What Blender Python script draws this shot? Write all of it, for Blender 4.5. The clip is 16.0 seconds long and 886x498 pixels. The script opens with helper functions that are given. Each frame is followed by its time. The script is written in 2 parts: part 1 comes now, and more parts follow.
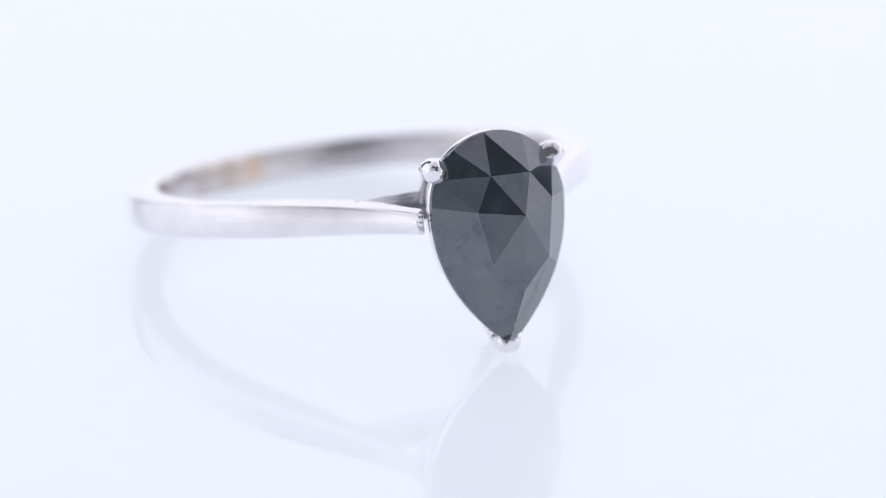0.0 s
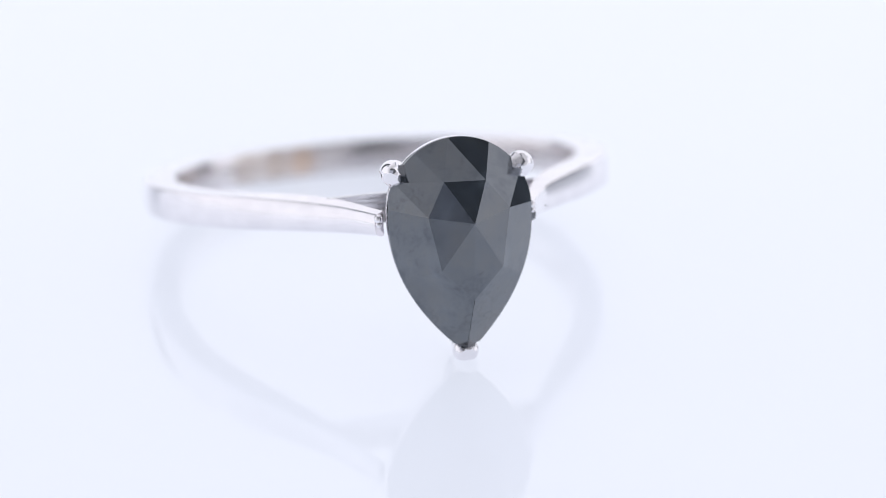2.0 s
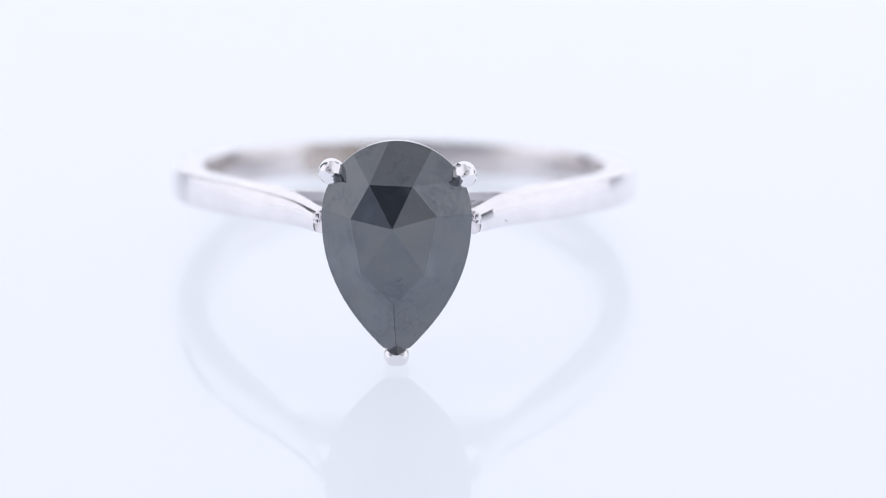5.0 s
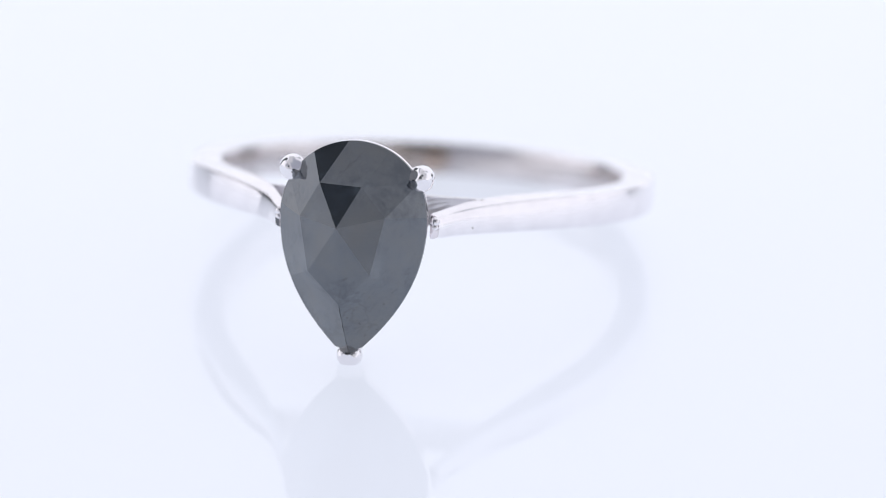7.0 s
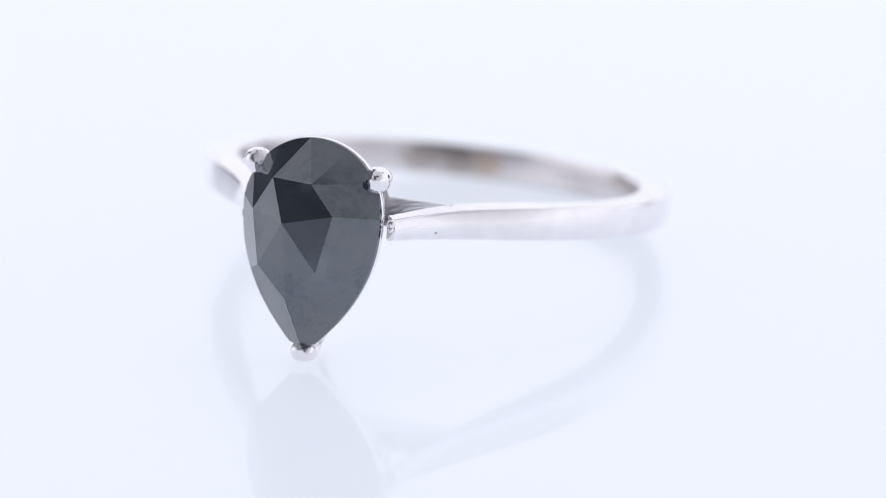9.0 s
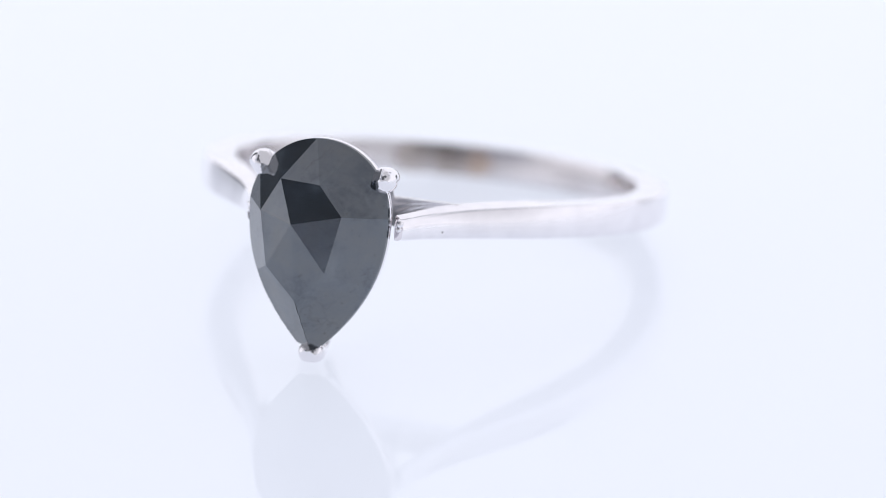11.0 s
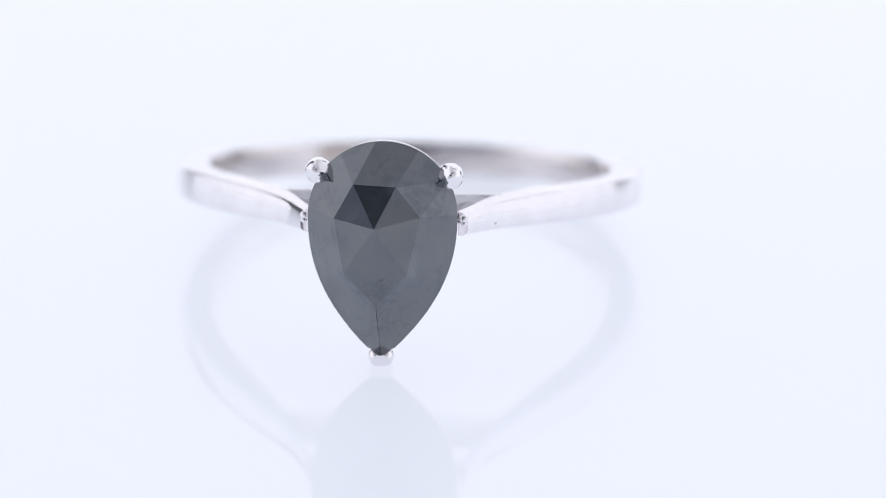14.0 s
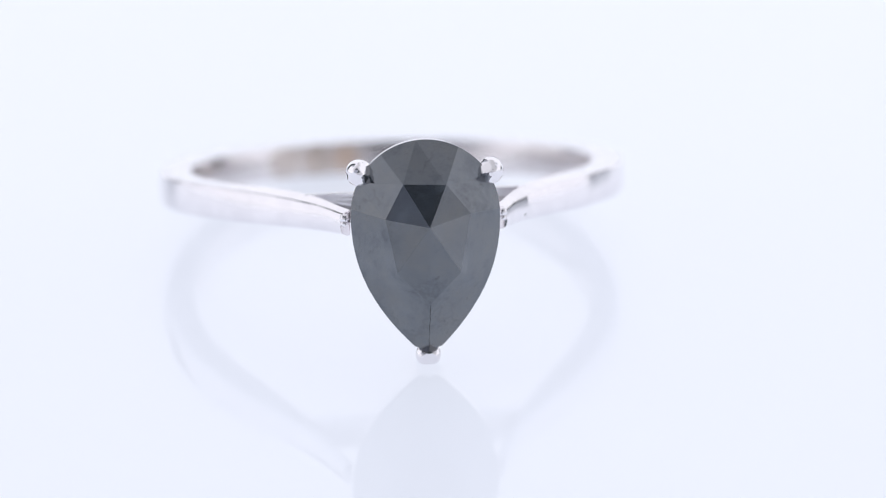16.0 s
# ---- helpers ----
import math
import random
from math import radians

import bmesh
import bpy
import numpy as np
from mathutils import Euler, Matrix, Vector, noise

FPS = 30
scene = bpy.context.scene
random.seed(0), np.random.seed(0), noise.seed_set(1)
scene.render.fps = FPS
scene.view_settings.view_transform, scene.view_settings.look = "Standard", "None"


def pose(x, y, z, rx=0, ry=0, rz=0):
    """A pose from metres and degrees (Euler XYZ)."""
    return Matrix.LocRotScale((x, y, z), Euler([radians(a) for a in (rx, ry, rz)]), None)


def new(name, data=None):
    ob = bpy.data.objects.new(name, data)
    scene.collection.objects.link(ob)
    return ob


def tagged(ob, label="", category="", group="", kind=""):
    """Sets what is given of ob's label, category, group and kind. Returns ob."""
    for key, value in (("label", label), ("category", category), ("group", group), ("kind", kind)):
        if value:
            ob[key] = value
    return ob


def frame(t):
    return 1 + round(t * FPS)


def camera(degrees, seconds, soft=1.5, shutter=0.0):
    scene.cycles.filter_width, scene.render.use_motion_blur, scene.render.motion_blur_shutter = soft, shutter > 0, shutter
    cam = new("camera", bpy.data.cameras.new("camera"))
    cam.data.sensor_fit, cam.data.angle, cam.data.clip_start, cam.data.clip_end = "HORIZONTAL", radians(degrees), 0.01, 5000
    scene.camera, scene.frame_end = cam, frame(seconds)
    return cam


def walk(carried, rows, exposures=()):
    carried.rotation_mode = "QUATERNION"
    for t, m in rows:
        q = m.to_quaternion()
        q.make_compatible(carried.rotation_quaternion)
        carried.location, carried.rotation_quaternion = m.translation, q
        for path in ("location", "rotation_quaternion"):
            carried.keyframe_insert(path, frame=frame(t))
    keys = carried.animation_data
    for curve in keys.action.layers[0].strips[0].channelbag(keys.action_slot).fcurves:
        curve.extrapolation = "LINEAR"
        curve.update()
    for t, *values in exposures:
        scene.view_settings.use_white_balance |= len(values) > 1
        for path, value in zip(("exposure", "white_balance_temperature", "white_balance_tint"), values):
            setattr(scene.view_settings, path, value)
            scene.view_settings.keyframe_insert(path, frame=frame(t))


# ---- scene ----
MM = 0.001

# ---- camera: fixed macro lens looking down on the turntable ----
cam = camera(12.0, 16.0, soft=0.8)
EYE = pose(0, -0.17593, 0.06810, 90 - 20.8, 0, -0.86)
walk(cam, [(0.0, EYE), (16.0, EYE)])
cam.data.dof.use_dof = True
cam.data.dof.focus_distance = 0.1768
cam.data.dof.aperture_fstop = 30.0

# ---- light: white light dome, unseen, with graded glow, in a dim room ----
DOME_FRONT, DOME_BACK, TABLE_LIGHT = 0.90, 0.87, 0.738
world = bpy.data.worlds.new("dim_room")
world.use_nodes = True
world.node_tree.nodes["Background"].inputs[0].default_value = (0.5, 0.53, 0.6, 1)
world.node_tree.nodes["Background"].inputs[1].default_value = 0.21
scene.world = world
scene.view_settings.exposure = 0.125


# ---- materials ----
def material(name):
    m = bpy.data.materials.new(name)
    m.use_nodes = True
    nt = m.node_tree
    return m, nt, nt.nodes["Principled BSDF"]


def noise_ramp(nt, scale, stops, detail=4.0, space="Object", rough=0.55):
    tc = nt.nodes.new("ShaderNodeTexCoord")
    nz = nt.nodes.new("ShaderNodeTexNoise")
    nz.inputs["Scale"].default_value = scale
    nz.inputs["Detail"].default_value = detail
    nz.inputs["Roughness"].default_value = rough
    nt.links.new(tc.outputs[space], nz.inputs["Vector"])
    rp = nt.nodes.new("ShaderNodeValToRGB")
    while len(rp.color_ramp.elements) < len(stops):
        rp.color_ramp.elements.new(0.5)
    for e, (p, c) in zip(rp.color_ramp.elements, stops):
        e.position, e.color = p, (*c, 1)
    nt.links.new(nz.outputs["Fac"], rp.inputs["Fac"])
    return nz, rp


def bump(nt, bsdf, source, strength, distance):
    b = nt.nodes.new("ShaderNodeBump")
    b.inputs["Strength"].default_value = strength
    b.inputs["Distance"].default_value = distance
    nt.links.new(source, b.inputs["Height"])
    nt.links.new(b.outputs["Normal"], bsdf.inputs["Normal"])


def make_floor():
    m, nt, b = material("white_acrylic")
    nz, rp = noise_ramp(nt, 9.0, [(0.3, (0.22, 0.232, 0.265)), (0.7, (0.23, 0.242, 0.275))], detail=2.0)
    nt.links.new(rp.outputs[0], b.inputs["Base Color"])
    b.inputs["Roughness"].default_value = 0.5
    b.inputs["IOR"].default_value = 1.5
    b.inputs["Specular IOR Level"].default_value = 0.1
    b.inputs["Coat Weight"].default_value = 1.0
    b.inputs["Coat Roughness"].default_value = 0.0
    b.inputs["Coat IOR"].default_value = 1.29
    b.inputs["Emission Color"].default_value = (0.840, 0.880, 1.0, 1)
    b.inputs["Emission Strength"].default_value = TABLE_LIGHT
    return m


def make_gold(name):
    m, nt, b = material(name)
    nz, rp = noise_ramp(nt, 900.0, [(0.35, (0.83, 0.81, 0.83)), (0.65, (0.88, 0.86, 0.875))])
    nt.links.new(rp.outputs[0], b.inputs["Base Color"])
    b.inputs["Metallic"].default_value = 1.0
    b.inputs["Roughness"].default_value = 0.05
    bump(nt, b, nz.outputs["Fac"], 0.05, 0.00002)
    return m, nt, b


def make_milled():
    m = make_gold("milled_white_gold")[0]
    nt = m.node_tree
    b = nt.nodes["Principled BSDF"]
    b.inputs["Roughness"].default_value = 0.3
    tc = nt.nodes.new("ShaderNodeTexCoord")
    wv = nt.nodes.new("ShaderNodeTexWave")
    wv.wave_type = "RINGS"
    wv.inputs["Scale"].default_value = 2300.0
    wv.inputs["Distortion"].default_value = 0.6
    nt.links.new(tc.outputs["Object"], wv.inputs["Vector"])
    bump(nt, b, wv.outputs["Fac"], 0.5, 0.00005)
    return m


def make_stone():
    m, nt, b = material("black_diamond")
    nz, rp = noise_ramp(nt, 430.0, [(0.36, (0.003, 0.006, 0.010)), (0.55, (0.012, 0.018, 0.026)), (0.72, (0.060, 0.076, 0.094))], detail=7.0, rough=0.62)
    nt.links.new(rp.outputs[0], b.inputs["Base Color"])
    b.inputs["IOR"].default_value = 2.42
    # smoky blue-grey cast of the polish, cloudy across the stone, with a few hairline veins and pits
    cloud, cast = noise_ramp(nt, 560.0, [(0.30, (0.58, 0.63, 0.71)), (0.48, (0.88, 0.935, 1.0)), (0.66, (0.97, 0.99, 1.0))], detail=9.0, rough=0.74)
    tc = nt.nodes.new("ShaderNodeTexCoord")
    warp = nt.nodes.new("ShaderNodeTexNoise")
    warp.inputs["Scale"].default_value, warp.inputs["Detail"].default_value = 900.0, 5.0
    nt.links.new(tc.outputs["Object"], warp.inputs["Vector"])
    shift = nt.nodes.new("ShaderNodeVectorMath")
    shift.operation = "MULTIPLY_ADD"
    shift.inputs[1].default_value = (0.0016, 0.0016, 0.0016)
    nt.links.new(warp.outputs["Color"], shift.inputs[0])
    nt.links.new(tc.outputs["Object"], shift.inputs[2])
    vein = nt.nodes.new("ShaderNodeTexVoronoi")
    vein.feature = "DISTANCE_TO_EDGE"
    vein.inputs["Scale"].default_value = 420.0
    nt.links.new(shift.outputs[0], vein.inputs["Vector"])
    line = nt.nodes.new("ShaderNodeMapRange")
    line.inputs[1].default_value, line.inputs[2].default_value = 0.004, 0.03
    line.inputs[3].default_value, line.inputs[4].default_value = 1.0, 0.0
    nt.links.new(vein.outputs["Distance"], line.inputs[0])
    where, mask = noise_ramp(nt, 330.0, [(0.50, (0, 0, 0)), (0.62, (0.15, 0.15, 0.15))], detail=2.0)
    pits, dots = noise_ramp(nt, 5200.0, [(0.66, (0, 0, 0)), (0.74, (0.3, 0.3, 0.3))], detail=2.0)
    amount = nt.nodes.new("ShaderNodeMath")
    amount.operation = "MULTIPLY_ADD"
    nt.links.new(line.outputs[0], amount.inputs[0])
    nt.links.new(mask.outputs[0], amount.inputs[1])
    nt.links.new(dots.outputs[0], amount.inputs[2])
    mix = nt.nodes.new("ShaderNodeMix")
    mix.data_type = "RGBA"
    nt.links.new(amount.outputs[0], mix.inputs["Factor"])
    nt.links.new(cast.outputs[0], mix.inputs["A"])
    mix.inputs["B"].default_value = (0.22, 0.21, 0.21, 1)
    nt.links.new(mix.outputs["Result"], b.inputs["Specular Tint"])
    fine, spread = noise_ramp(nt, 1400.0, [(0.35, (0.02, 0.02, 0.02)), (0.75, (0.085, 0.085, 0.085))], detail=6.0)
    nt.links.new(spread.outputs[0], b.inputs["Roughness"])
    bump(nt, b, nz.outputs["Fac"], 0.05, 0.00006)
    return m


def make_dome():
    m, nt, b = material("glowing_diffuser")
    b.inputs["Base Color"].default_value = (0.2, 0.2, 0.2, 1)
    b.inputs["Roughness"].default_value = 0.9
    nz, rp = noise_ramp(nt, 14.0, [(0.3, (0.91, 0.915, 1.0)), (0.7, (0.935, 0.93, 1.0))], detail=2.0)
    nt.links.new(rp.outputs[0], b.inputs["Emission Color"])
    # light graded into the emission: bright low down and at the back, dimmer overhead
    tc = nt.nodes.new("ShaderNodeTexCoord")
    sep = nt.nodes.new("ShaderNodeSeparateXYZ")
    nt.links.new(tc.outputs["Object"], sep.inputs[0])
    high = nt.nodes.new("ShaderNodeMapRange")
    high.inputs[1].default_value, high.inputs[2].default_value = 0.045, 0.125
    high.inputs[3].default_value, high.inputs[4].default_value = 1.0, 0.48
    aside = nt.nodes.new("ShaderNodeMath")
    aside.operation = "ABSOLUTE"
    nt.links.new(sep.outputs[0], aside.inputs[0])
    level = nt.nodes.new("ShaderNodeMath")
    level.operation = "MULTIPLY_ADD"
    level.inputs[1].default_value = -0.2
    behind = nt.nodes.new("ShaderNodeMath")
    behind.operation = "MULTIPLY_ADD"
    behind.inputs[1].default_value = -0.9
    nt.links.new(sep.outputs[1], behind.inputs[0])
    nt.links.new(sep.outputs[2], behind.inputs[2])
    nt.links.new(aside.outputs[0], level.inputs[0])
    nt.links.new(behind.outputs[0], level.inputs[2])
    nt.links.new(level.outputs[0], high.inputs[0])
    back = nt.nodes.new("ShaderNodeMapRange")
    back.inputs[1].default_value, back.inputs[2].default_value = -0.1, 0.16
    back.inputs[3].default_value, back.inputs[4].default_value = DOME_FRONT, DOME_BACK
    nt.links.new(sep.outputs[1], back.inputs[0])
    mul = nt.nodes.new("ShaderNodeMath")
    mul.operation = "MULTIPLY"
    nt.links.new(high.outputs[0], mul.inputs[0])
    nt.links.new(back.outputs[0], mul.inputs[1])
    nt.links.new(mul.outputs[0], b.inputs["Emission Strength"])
    return m


# Plain grey for unseen dome patches, added only to dim reflections.
def make_dimmer():
    m, nt, b = material("added_dimmer")
    nz, rp = noise_ramp(nt, 300.0, [(0.3, (0.42, 0.43, 0.47)), (0.7, (0.48, 0.49, 0.53))])
    nt.links.new(rp.outputs[0], b.inputs["Base Color"])
    b.inputs["Roughness"].default_value = 0.9
    return m


def make_pit():
    m, nt, b = material("dark_pit")
    nz, rp = noise_ramp(nt, 4000.0, [(0.4, (0.006, 0.006, 0.007)), (0.6, (0.02, 0.02, 0.022))])
    nt.links.new(rp.outputs[0], b.inputs["Base Color"])
    b.inputs["Roughness"].default_value = 0.8
    return m


PIT = make_pit()
DIMMER = make_dimmer()
FLOOR, GOLD, STONE, DOME = make_floor(), make_gold("polished_white_gold")[0], make_stone(), make_dome()
GOLD_MILLED = make_milled()


# Darker copy of the gold that paints shade on the band's under edge.
def make_shaded():
    m, nt, b = make_gold("shaded_white_gold")
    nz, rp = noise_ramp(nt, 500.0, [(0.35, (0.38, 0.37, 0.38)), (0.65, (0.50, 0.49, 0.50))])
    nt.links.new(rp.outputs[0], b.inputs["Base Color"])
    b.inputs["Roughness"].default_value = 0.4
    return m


GOLD_SHADED = make_shaded()


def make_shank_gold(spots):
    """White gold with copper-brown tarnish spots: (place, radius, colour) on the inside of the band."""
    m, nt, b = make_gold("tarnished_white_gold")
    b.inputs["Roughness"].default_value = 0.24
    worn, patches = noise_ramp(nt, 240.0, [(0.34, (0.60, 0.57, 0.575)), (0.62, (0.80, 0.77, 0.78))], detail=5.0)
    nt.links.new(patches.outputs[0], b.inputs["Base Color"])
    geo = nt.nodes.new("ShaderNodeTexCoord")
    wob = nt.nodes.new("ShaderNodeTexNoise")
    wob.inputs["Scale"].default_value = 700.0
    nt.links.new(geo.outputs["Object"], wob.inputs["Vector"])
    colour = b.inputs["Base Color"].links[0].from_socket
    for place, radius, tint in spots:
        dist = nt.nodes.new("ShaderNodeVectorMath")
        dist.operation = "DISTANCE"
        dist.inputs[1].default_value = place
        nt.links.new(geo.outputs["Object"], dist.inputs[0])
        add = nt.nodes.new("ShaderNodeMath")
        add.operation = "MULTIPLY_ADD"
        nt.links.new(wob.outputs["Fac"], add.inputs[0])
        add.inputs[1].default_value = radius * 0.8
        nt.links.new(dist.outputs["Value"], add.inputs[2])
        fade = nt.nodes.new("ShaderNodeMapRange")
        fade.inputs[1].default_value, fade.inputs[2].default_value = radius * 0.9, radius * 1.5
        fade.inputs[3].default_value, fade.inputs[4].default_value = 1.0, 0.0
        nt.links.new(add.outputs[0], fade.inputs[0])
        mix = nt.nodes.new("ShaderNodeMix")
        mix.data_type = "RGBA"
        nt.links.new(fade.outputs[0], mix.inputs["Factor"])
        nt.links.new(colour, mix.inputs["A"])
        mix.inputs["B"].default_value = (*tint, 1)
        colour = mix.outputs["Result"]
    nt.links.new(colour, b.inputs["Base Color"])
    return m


# ---- mesh helpers ----
def link(name, bm, mat, parent=None, label="", smooth=0.0):
    bmesh.ops.recalc_face_normals(bm, faces=bm.faces)
    me = bpy.data.meshes.new(name)
    bm.to_mesh(me)
    bm.free()
    me.materials.append(mat)
    ob = new(name, me)
    if smooth:
        me.polygons.foreach_set("use_smooth", [True] * len(me.polygons))
        me.set_sharp_from_angle(angle=radians(smooth))
    if parent:
        ob.parent = parent
    if label:
        tagged(ob, label)
    return ob


def sweep(rings, closed=False, caps=True):
    """A skin over equal loops of points."""
    bm = bmesh.new()
    loops = [[bm.verts.new(p) for p in r] for r in rings]
    n = len(loops[0])
    pairs = list(zip(loops, loops[1:])) + ([(loops[-1], loops[0])] if closed else [])
    for a, b in pairs:
        for i in range(n):
            bm.faces.new((a[i], a[(i + 1) % n], b[(i + 1) % n], b[i]))
    if caps and not closed:
        bm.faces.new(loops[0])
        bm.faces.new(loops[-1][::-1])
    return bm


# ---- structure ----
def floor_sheet():
    bm = bmesh.new()
    rings = [[(r * math.cos(a), r * math.sin(a), 0) for a in np.linspace(0, 2 * math.pi, 64, endpoint=False)] for r in (0.6, 0.02)]
    loops = [[bm.verts.new(p) for p in r] for r in rings]
    for i in range(64):
        bm.faces.new((loops[0][i], loops[0][(i + 1) % 64], loops[1][(i + 1) % 64], loops[1][i]))
    bm.faces.new(loops[1])
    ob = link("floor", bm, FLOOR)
    return tagged(ob, "glossy white backlit acrylic plate under the ring", "floor", kind="structure")


DOME_R = 0.165
# openings of the dome in degrees: azimuth from the lens side (to the right), elevation
# first the lens opening; the others are unseen holes added to darken reflections
OPENINGS = ((-18, 16, 20, 66), (-72, -18, 46, 62), (20, 52, 44, 64), (-148, -130, 0, 52), (118, 136, 0, 10), (120, 132, 56, 66))
# unseen unlit patches beside the lens and further round, added to dim reflections
DIMMER_PATCHES = ((-64, -18, 22, 46), (-24, 14, 0, 6), (72, 90, 40, 50), (-130, -114, 36, 50), (114, 130, 36, 50))


def photo_dome():
    """Half-sphere of glowing white fabric, with the lens opening and added holes that darken reflections."""
    bm = bmesh.new()
    step = 2

    def corner(az, el, r):
        az, el = radians(az), radians(el)
        return Vector((math.sin(az) * math.cos(el), -math.cos(az) * math.cos(el), math.sin(el))) * r

    shells = []
    for r in (DOME_R, DOME_R * 1.012):
        shells.append({(az, el): bm.verts.new(corner(az, el, r) + Vector((0, 0, -0.0004))) for az in range(-180, 180, step) for el in range(0, 90, step)})
    for az in range(-180, 180, step):
        for el in range(0, 88, step):
            if any(a0 <= az < a1 and e0 <= el < e1 for a0, a1, e0, e1 in OPENINGS):
                continue
            nxt = az + step if az + step < 180 else -180
            for sh in shells:
                f = bm.faces.new((sh[az, el], sh[nxt, el], sh[nxt, el + step], sh[az, el + step]))
                f.material_index = int(any(a0 <= az < a1 and e0 <= el < e1 for a0, a1, e0, e1 in DIMMER_PATCHES))
    for sh in shells:
        bm.faces.new([sh[az, 88] for az in range(-180, 180, step)])
    bmesh.ops.delete(bm, geom=[v for v in bm.verts if not v.link_faces], context="VERTS")
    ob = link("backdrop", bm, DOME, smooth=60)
    ob.data.materials.append(DIMMER)
    return tagged(ob, "white translucent light dome, unseen, glow graded in its emission", "photo dome", kind="structure")


# ---- ring ----
# local frame: x across the stone, y up along the stone, z out of the stone's face; origin in the finger circle's centre
CENTRE = Vector((0.325, 4.289, 3.091)) * MM
AZ, TILT = 6.6, 13.1
RI, RO, HALF, LOW = 9.08, 10.55, 0.70, -0.80
ring = tagged(new("ring"), "white gold solitaire ring with black pear-cut stone", "ring")
seat = Matrix.Translation(CENTRE) @ pose(0, 0, 0, 90 - TILT, 0, AZ)


def P(x, y, z):
    return seat @ (Vector((x, y, z)) * MM)


A_SIDE, W0, B_TOP, B_TIP = 3.165, 0.10, 3.14, 6.20


def outline(a):
    """Pear outline; a in degrees from the right, anticlockwise, tip at 270."""
    c, s = math.cos(radians(a)), math.sin(radians(a))
    if s >= 0:
        return A_SIDE * c, W0 + B_TOP * s
    # even steps along the tapering half, blunt at the very tip
    q = 1 - abs(c) ** 0.9 if abs(c) > 1e-6 else 1.0
    k = 0.944 * q
    blunt = math.sqrt(max(0.0, 1 - ((q - 0.97) / 0.03) ** 2)) if q > 0.97 else 1.0
    return math.copysign(A_SIDE * (1 - k ** 2.25) * blunt, c), W0 - B_TIP * k


def angle_at(x, y):
    return min(np.arange(0, 360, 0.25), key=lambda a: (outline(a)[0] - x) ** 2 + (outline(a)[1] - y) ** 2)


def pear_stone():
    C = (-0.12, -0.16, 16.62)
    A, B = (-1.10, 1.59, 15.70), (0.70, 1.52, 15.77)
    D, E = (-1.89, 0.15, 15.75), (1.72, 0.26, 15.60)
    F, G = (-1.45, -2.15, 15.78), (1.22, -2.18, 15.78)
    H = (-0.08, -3.50, 15.68)
    bm = bmesh.new()

    def rim(x, y, z):
        a = angle_at(x, y)
        return (*outline(a), z), a

    T, aT = rim(-0.33, 3.21, 13.88)
    UL, aUL = rim(-1.85, 2.70, 13.85)
    VL, aVL = rim(-2.78, 1.5, 13.88)
    PL, aPL = rim(-3.18, 0.42, 13.94)
    UR, aUR = rim(1.50, 2.92, 13.85)
    VR, aVR = rim(2.70, 1.6, 13.88)
    PR, aPR = rim(3.16, 0.2, 13.94)

    QL, aQL = rim(-2.62, -2.70, 13.82)
    QR, aQR = rim(2.54, -2.85, 13.82)
    Zt = (*outline(270), 13.76)
    verts = {}

    def vert(p):
        k = tuple(round(c, 5) for c in p)
        if k not in verts:
            verts[k] = bm.verts.new(P(*k))
        return verts[k]

    girdle = []

    owner = []  # the facet that each face belongs to

    def facet(inner, a0, a1, p0, p1):
        """One polished facet from its inner corners out to the rim between p0 and p1 (angles a0 to a1)."""
        steps = max(2, int(abs(a1 - a0) / 1.2))
        arc = [p0]
        for i in range(1, steps):
            k = i / steps
            arc.append((*outline(a0 + (a1 - a0) * k), p0[2] + (p1[2] - p0[2]) * k))
        arc.append(p1)
        girdle.append(arc)
        pts = list(inner) + arc
        for q, r in zip(pts[1:], pts[2:]):
            bm.faces.new([vert(p) for p in (pts[0], q, r)])
            owner.append(len(girdle))

    for tri in ((A, B, C), (B, E, C), (E, G, C), (G, H, C), (H, F, C), (F, D, C), (D, A, C), (A, T, B), (A, VL, D), (B, E, VR)):
        bm.faces.new([vert(p) for p in tri][::-1])
        owner.append(0)
    facet([B], aUR, aT, UR, T)
    facet([A], aT, aUL, T, UL)
    facet([A], aUL, aVL, UL, VL)
    facet([D], aVL, aPL, VL, PL)
    facet([F, D], aPL, aQL, PL, QL)
    facet([H, F], aQL, 270.0, QL, Zt)
    facet([G, H], 270.0, aQR, Zt, QR)
    facet([E, G], aQR, aPR + 360, QR, PR)
    facet([E], aPR, aVR, PR, VR)
    facet([B], aVR, aUR, VR, UR)
    # girdle wall and shallow back
    order = [girdle[i] for i in (8, 9, 0, 1, 2, 3, 4, 5, 6, 7)]
    loop = [p for arc in order for p in arc[:-1]]
    top = [vert(p) for p in loop]
    mid = [bm.verts.new(P(x, y, z - 0.2)) for x, y, z in loop]
    low = [bm.verts.new(P(x * 0.72, (y + 0.8) * 0.72 - 0.8, 12.4)) for x, y, z in loop]
    n = len(loop)
    for i in range(n):
        j = (i + 1) % n
        bm.faces.new((top[i], top[j], mid[j], mid[i]))
        bm.faces.new((mid[i], mid[j], low[j], low[i]))
    bm.faces.new(low)
    ob = link("stone", bm, STONE, ring, "opaque black rose-cut pear diamond with polished facets")
    # every facet is polished flat: one normal for the whole facet
    me = ob.data
    me.polygons.foreach_set("use_smooth", [True] * len(me.polygons))
    total = {}
    for f, g in zip(me.polygons, owner):
        total[g] = total.get(g, Vector()) + f.normal * f.area
    normals = []
    for f in me.polygons:
        g = owner[f.index] if f.index < len(owner) else 0
        normals += [total[g].normalized() if g else f.normal.copy()] * f.loop_total
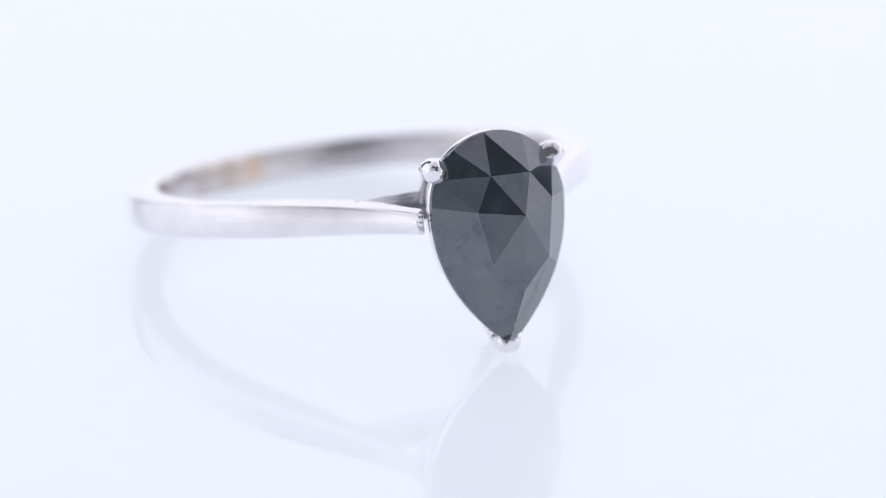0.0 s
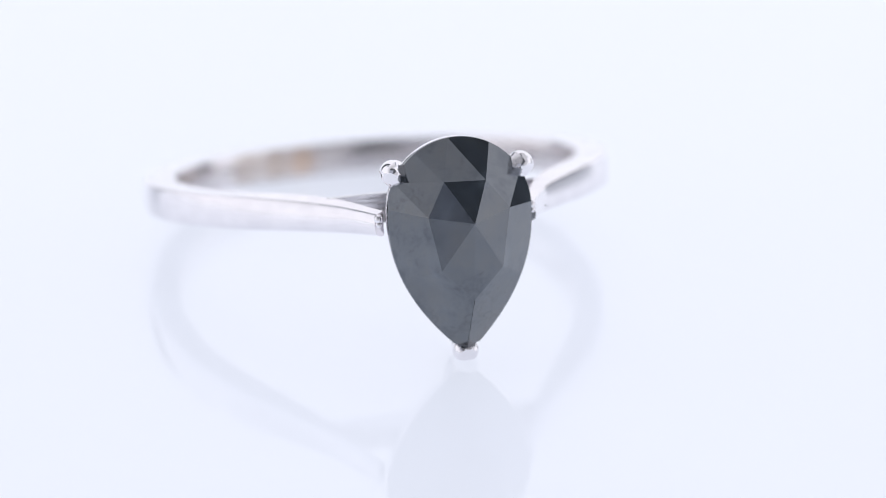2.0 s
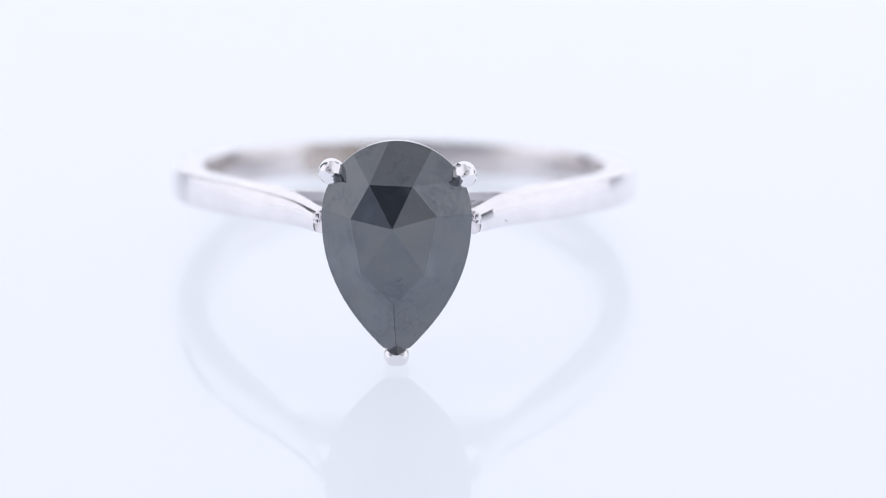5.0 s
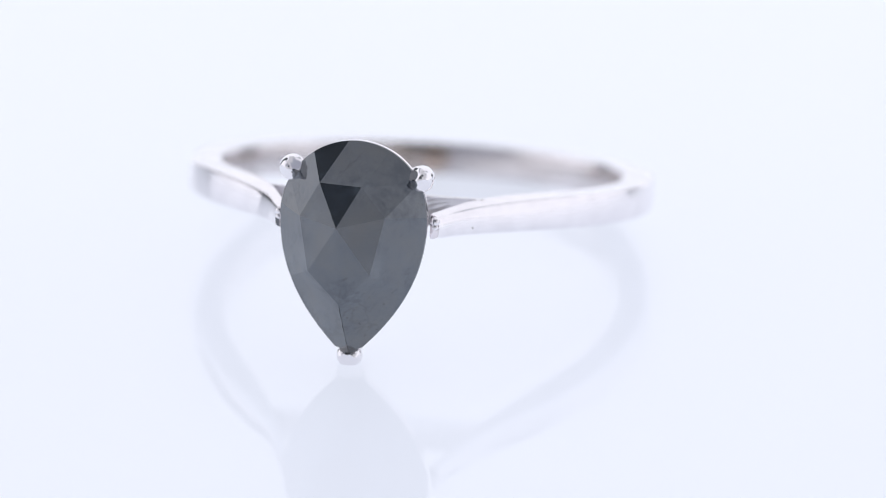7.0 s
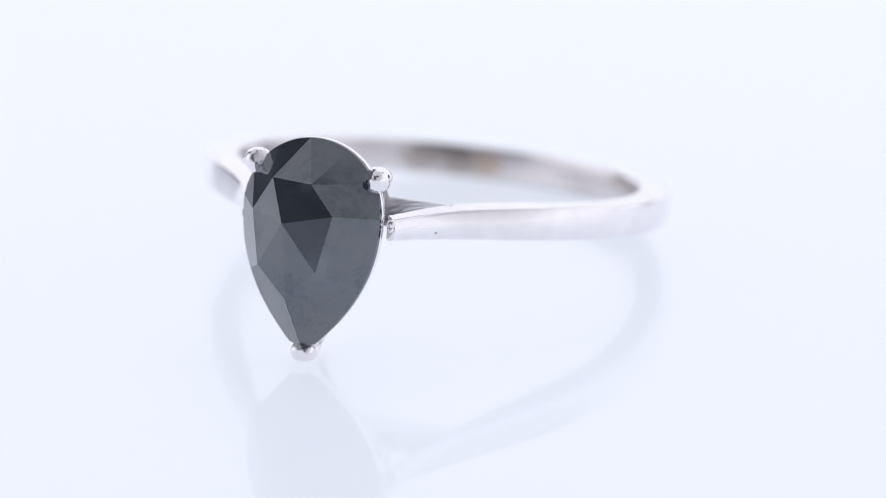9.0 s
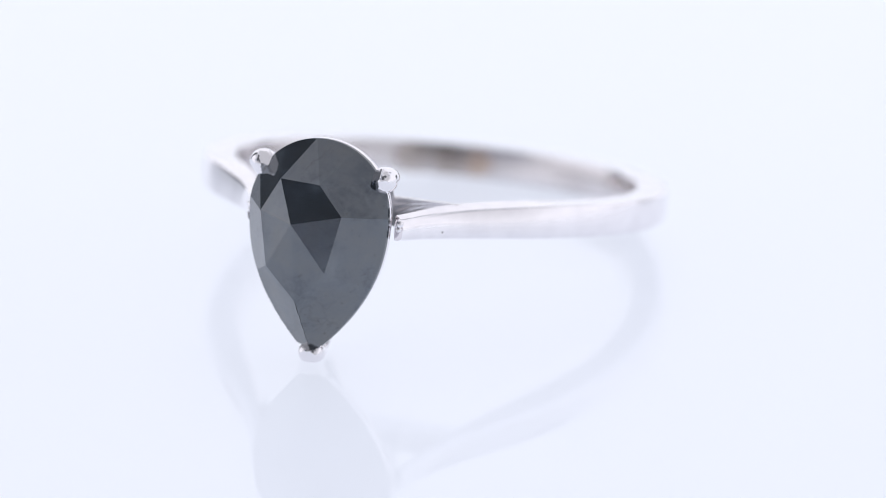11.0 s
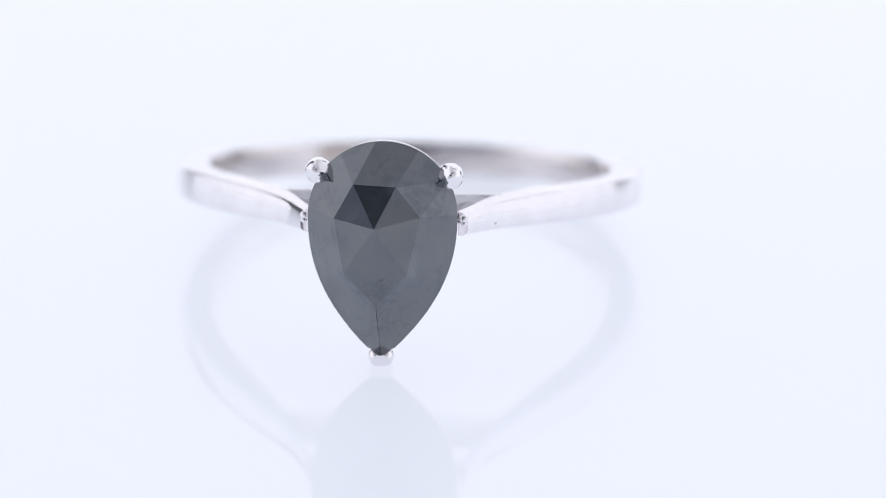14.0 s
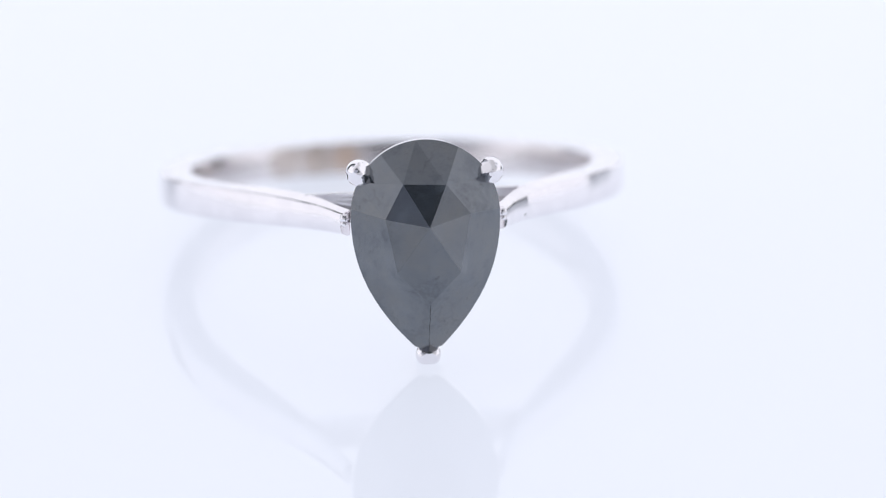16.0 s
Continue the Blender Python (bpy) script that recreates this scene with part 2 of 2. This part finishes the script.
    me.normals_split_custom_set(normals)
    # thin dark line down the keel
    a, b = Vector(H), Vector(Zt)
    side = Vector((1, 0, 0))
    out = (b - a).cross(side).normalized()
    out = out if out.z > 0 else -out
    rings = []
    for k in np.linspace(0.02, 0.96, 25):
        p = a.lerp(b, k) + side * 0.012 * math.sin(23 * k) + side * 0.01 * math.sin(61 * k + 1)
        w = 0.005 + 0.007 * abs(math.sin(9 * k))
        rings.append([P(*q) for q in (p - side * w, p + out * 0.008, p + side * w, p - out * 0.02)])
    link("keel_line", sweep(rings), PIT, ob, "thin dark line down the keel")
    return ob


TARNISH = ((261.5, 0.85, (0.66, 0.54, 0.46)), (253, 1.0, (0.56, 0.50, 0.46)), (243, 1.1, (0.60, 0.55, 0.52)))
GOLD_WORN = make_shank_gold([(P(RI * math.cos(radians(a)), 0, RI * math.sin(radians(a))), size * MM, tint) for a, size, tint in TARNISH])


def band():
    """Shank: finger circle with a softly rounded outer face, open towards the head."""
    rings = []
    for a in np.linspace(90 + 58, 450 - 58, 121):
        c, s = math.cos(radians(a)), math.sin(radians(a))
        rings.append([P(r * c, w, r * s) for r, w in profile(RI, RO, HALF)])
    bm = sweep(rings)
    ob = link("shank", bm, GOLD, ring, "polished white gold band with brown tarnish inside", smooth=40)
    wear_and_shade(ob, 120)
    return ob


def wear_and_shade(ob, spans):
    """The finger side is worn; the under edge has shade painted in as darker gold."""
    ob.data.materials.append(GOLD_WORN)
    ob.data.materials.append(GOLD_SHADED)
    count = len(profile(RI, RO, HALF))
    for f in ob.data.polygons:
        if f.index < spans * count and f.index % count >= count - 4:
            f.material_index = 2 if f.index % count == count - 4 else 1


def outer_face(r, top, low):
    """Gently bowed face; the lower edge rounds over more than the upper one."""
    mid, half = (top + low) / 2, (top - low) / 2
    return [(r - 0.06 * k * k - (0.08 * k**14 if k < 0 else 0), mid + half * k) for k in (1, 0.97, 0.91, 0.84, 0.75, 0.62, 0.45, 0.22, 0, -0.22, -0.45, -0.62, -0.75, -0.84, -0.91, -0.96, -1)]


def profile(r0, r1, h):
    e = 0.10
    pts = [(r0 + e * 0.4, h - 0.01), (r1 - 0.18, h), (r1 - 0.13, h), (r1 - 0.085, h - 0.02)]
    pts += outer_face(r1, h - 0.065, LOW + 0.07)
    pts += [(r1 - 0.20, LOW + 0.03), (r1 - 0.30, LOW), (r0 + e * 0.4, LOW)]
    pts += [(r0, LOW + e), (r0, h - 0.08)]
    return pts


def smooth_path(pts, t):
    """One polynomial through all points: the first lies a step before t = 0, the others at even steps to t = 1."""
    n = len(pts) - 2
    knots = [(k - 1) / n for k in range(len(pts))]
    total = Vector((0, 0, 0))
    for i, p in enumerate(pts):
        weight = math.prod((t - b) / (knots[i] - b) for k, b in enumerate(knots) if k != i)
        total += Vector(p) * weight
    return total


# plan of the shoulder's two edges (across, outward), first a point on the band, and the height of each upper edge
INNER = ((8.77, 2.35), (7.70, 4.81), (6.27, 7.03), (4.98, 9.08), (4.05, 10.95), (3.12, 12.95))
OUTER = ((10.03, 3.26), (8.95, 5.59), (7.50, 7.68), (5.82, 9.62), (4.50, 11.35), (3.56, 13.15))
INNER_TOP = {-1: (0.70, 0.70, 0.70, 0.67, 0.54, 0.30), 1: (0.70, 0.70, 0.70, 0.67, 0.54, 0.28)}
OUTER_TOP = {-1: (0.70, 0.70, 0.65, 0.49, 0.27, 0.06), 1: (0.70, 0.70, 0.64, 0.51, 0.30, 0.08)}


def shoulder(side):
    """Cathedral shoulder from the shank out to the girdle of the stone; its upper face falls away towards the stone."""
    rings = []
    for t in np.linspace(0, 1, 37):
        i = smooth_path([(*p, h) for p, h in zip(INNER, INNER_TOP[side])], t)
        o = smooth_path([(*p, h) for p, h in zip(OUTER, OUTER_TOP[side])], t)
        hi, ho = i.z, o.z
        i, o = Vector((i.x, i.y)), Vector((o.x, o.y))
        d = o - i
        ln = d.length
        d.normalize()
        low = LOW
        pts = [(0.04, hi - 0.01), (ln - 0.18, ho + (hi - ho) * 0.18 / ln), (ln - 0.13, ho + (hi - ho) * 0.13 / ln), (ln - 0.085, ho - 0.02)]
        pts += outer_face(ln, ho - 0.065, low + 0.07)
        pts += [(ln - 0.20, low + 0.03), (ln - 0.30, low), (0.04, low), (0, low + 0.10), (0, hi - 0.08)]
        rings.append([P(side * (i + d * r).x, w, (i + d * r).y) for r, w in pts])
    bm = sweep(rings)
    ob = link("shoulder", bm, GOLD, ring, "tapered white gold shoulder", smooth=40)
    wear_and_shade(ob, 36)
    for w, n, u, r in ((-0.05, 13.16, 3.38, 0.20), (-0.27, 13.20, 3.40, 0.14)):
        bm = bmesh.new()
        bmesh.ops.create_uvsphere(bm, u_segments=12, v_segments=8, radius=r * MM)
        bmesh.ops.transform(bm, matrix=Matrix.Translation(P(side * u, w, n)), verts=bm.verts)
        link("bead", bm, GOLD, ob, "tiny solder bead at the head", smooth=60)
    return ob


def bridge():
    """Arched bar under the head that closes the finger hole, with a sloping front."""
    rings = []
    for t in np.linspace(-1, 1, 33):
        u = 4.75 * t
        bow = 0.35 * (1 - t * t)
        deep = 1 - 0.75 * t * t
        rings.append([P(u, w, 9.3 + (n - 9.3) * (deep if n > 10 else 1) + k * bow) for n, w, k in ((9.30, -0.62, -0.2), (9.66, 0.58, 0.3), (9.76, 0.63, 0.3), (9.92, 0.61, 0.3), (10.02, 0.2, 0.3), (10.14, -0.25, 0.3), (10.25, -0.62, 0.3))])
    bm = sweep(rings)
    return link("bridge", bm, GOLD_MILLED, ring, "milled bar under the stone", smooth=30)


def gallery():
    """Pear-shaped rail just under the girdle."""
    rings = []
    for a in np.arange(0, 360, 4):
        x, y = outline(a)
        k = 1 - 0.05 * max(0.0, (-y - 4.6) / 1.2)
        ring_pts = []
        for dx, dz in ((0.93, 13.57), (0.99, 13.55), (1.0, 13.45), (0.995, 13.25), (0.96, 12.95), (0.87, 12.85), (0.87, 13.4)):
            ring_pts.append(P(x * dx * k * 0.985, (y + 0.8) * dx * k - 0.8, dz))
        rings.append(ring_pts)
    bm = sweep(rings, closed=True)
    return link("gallery_rail", bm, GOLD, ring, "thin white gold rail under the stone", smooth=35)


def prong(x, y, root, drop=0.0, rad=0.46, cuts=()):
    """Claw that rises past the girdle and folds over the stone's edge; its tip is filed flat along the cuts.
    A cut: its normal (inward, aside, outward) and its distance from the middle of the tip."""
    rx, ry = root
    d = Vector((-x, -0.6 - y, 0)).normalized()
    aside = Vector((-d.y, d.x, 0))
    steps = ((-0.45, 12.4, 0.26), (-0.12, 12.9, 0.30), (0.08, 13.3, 0.38), (0.10, 13.6, 0.46), (0.07, 13.86, 0.50), (0.0, 14.06, 0.50), (-0.07, 14.20, 0.46), (-0.13, 14.30, 0.39), (-0.17, 14.36, 0.30), (-0.19, 14.39, 0.18), (-0.20, 14.40, 0.06))
    path = [Vector((rx, ry, 10.2))] + [Vector((x - d.x * k, y - d.y * k, z - drop)) for k, z, r in steps]
    size = [0.30] + [r for k, z, r in steps]
    tip = Vector((x, y, 13.98 - drop))
    planes = [((d * a + aside * b + Vector((0, 0, c))).normalized(), far) for (a, b, c), far in cuts]
    rings = []
    for i, (p, r) in enumerate(zip(path, size)):
        t = (path[min(i + 1, len(path) - 1)] - path[max(i - 1, 0)]).normalized()
        sidev = t.cross(d)
        if sidev.length < 0.2:
            sidev = aside.copy()
        sidev.normalize()
        up = sidev.cross(t)
        r *= rad / 0.5
        loop = []
        for b in np.linspace(0, 2 * math.pi, 28, endpoint=False):
            q = p + sidev * (r * math.cos(b)) + up * (r * math.sin(b))
            for normal, far in planes:
                over = (q - tip).dot(normal) - far
                if over > 0 and i > 3:
                    q -= normal * over
            loop.append(P(*q))
        rings.append(loop)
    bm = sweep(rings)
    return link("prong", bm, GOLD, ring, "filed white gold claw", smooth=28)


def pit():
    """Tiny dark casting pit on one shoulder."""
    bm = bmesh.new()
    bmesh.ops.create_icosphere(bm, subdivisions=2, radius=0.045 * MM)
    bmesh.ops.transform(bm, matrix=Matrix.Translation(P(4.60, -0.46, 11.14)), verts=bm.verts)
    return link("pit", bm, PIT, ring, "tiny dark casting pit", smooth=60)


floor_sheet()
photo_dome()
pear_stone()
band()
shoulder(1)
shoulder(-1)
bridge()
gallery()
pit()
prong(-2.70, 1.88, (-1.6, 0.3), 0.10, 0.57, cuts=(((0.1, 0.75, 0.65), 0.41), ((0.1, -0.75, 0.65), 0.40), ((0.9, 0.2, 0.3), 0.48)))
prong(2.76, 1.77, (1.6, 0.3), 0.10, 0.57, cuts=(((0.1, 0.75, 0.65), 0.42), ((0.1, -0.75, 0.65), 0.40), ((0.9, -0.2, 0.3), 0.48)))
prong(0.0, -5.92, (0.0, -0.6), 0.50, 0.54, cuts=(((-0.5, 0.0, 0.85), 0.42), ((0.8, 0.0, 0.55), 0.36)))


def motions():
    """The turntable swings the ring at a steady pace one way and back."""
    rate, start, turn = 5.61, 19.8, 9.826
    rows = []
    for i in range(0, 33):
        t = i * 0.5
        rows.append((t, start - rate * t if t < turn else start - rate * turn + rate * (t - turn)))
    rows = [r for r in rows if abs(r[0] - turn) > 0.3]
    top = start - rate * turn
    rows += [(turn - 0.2, top + rate * 0.2), (turn, top + 0.25), (turn + 0.2, top + rate * 0.2)]
    rows.sort()
    walk(ring, [(t, pose(0, 0, 0, 0, 0, a)) for t, a in rows])


motions()
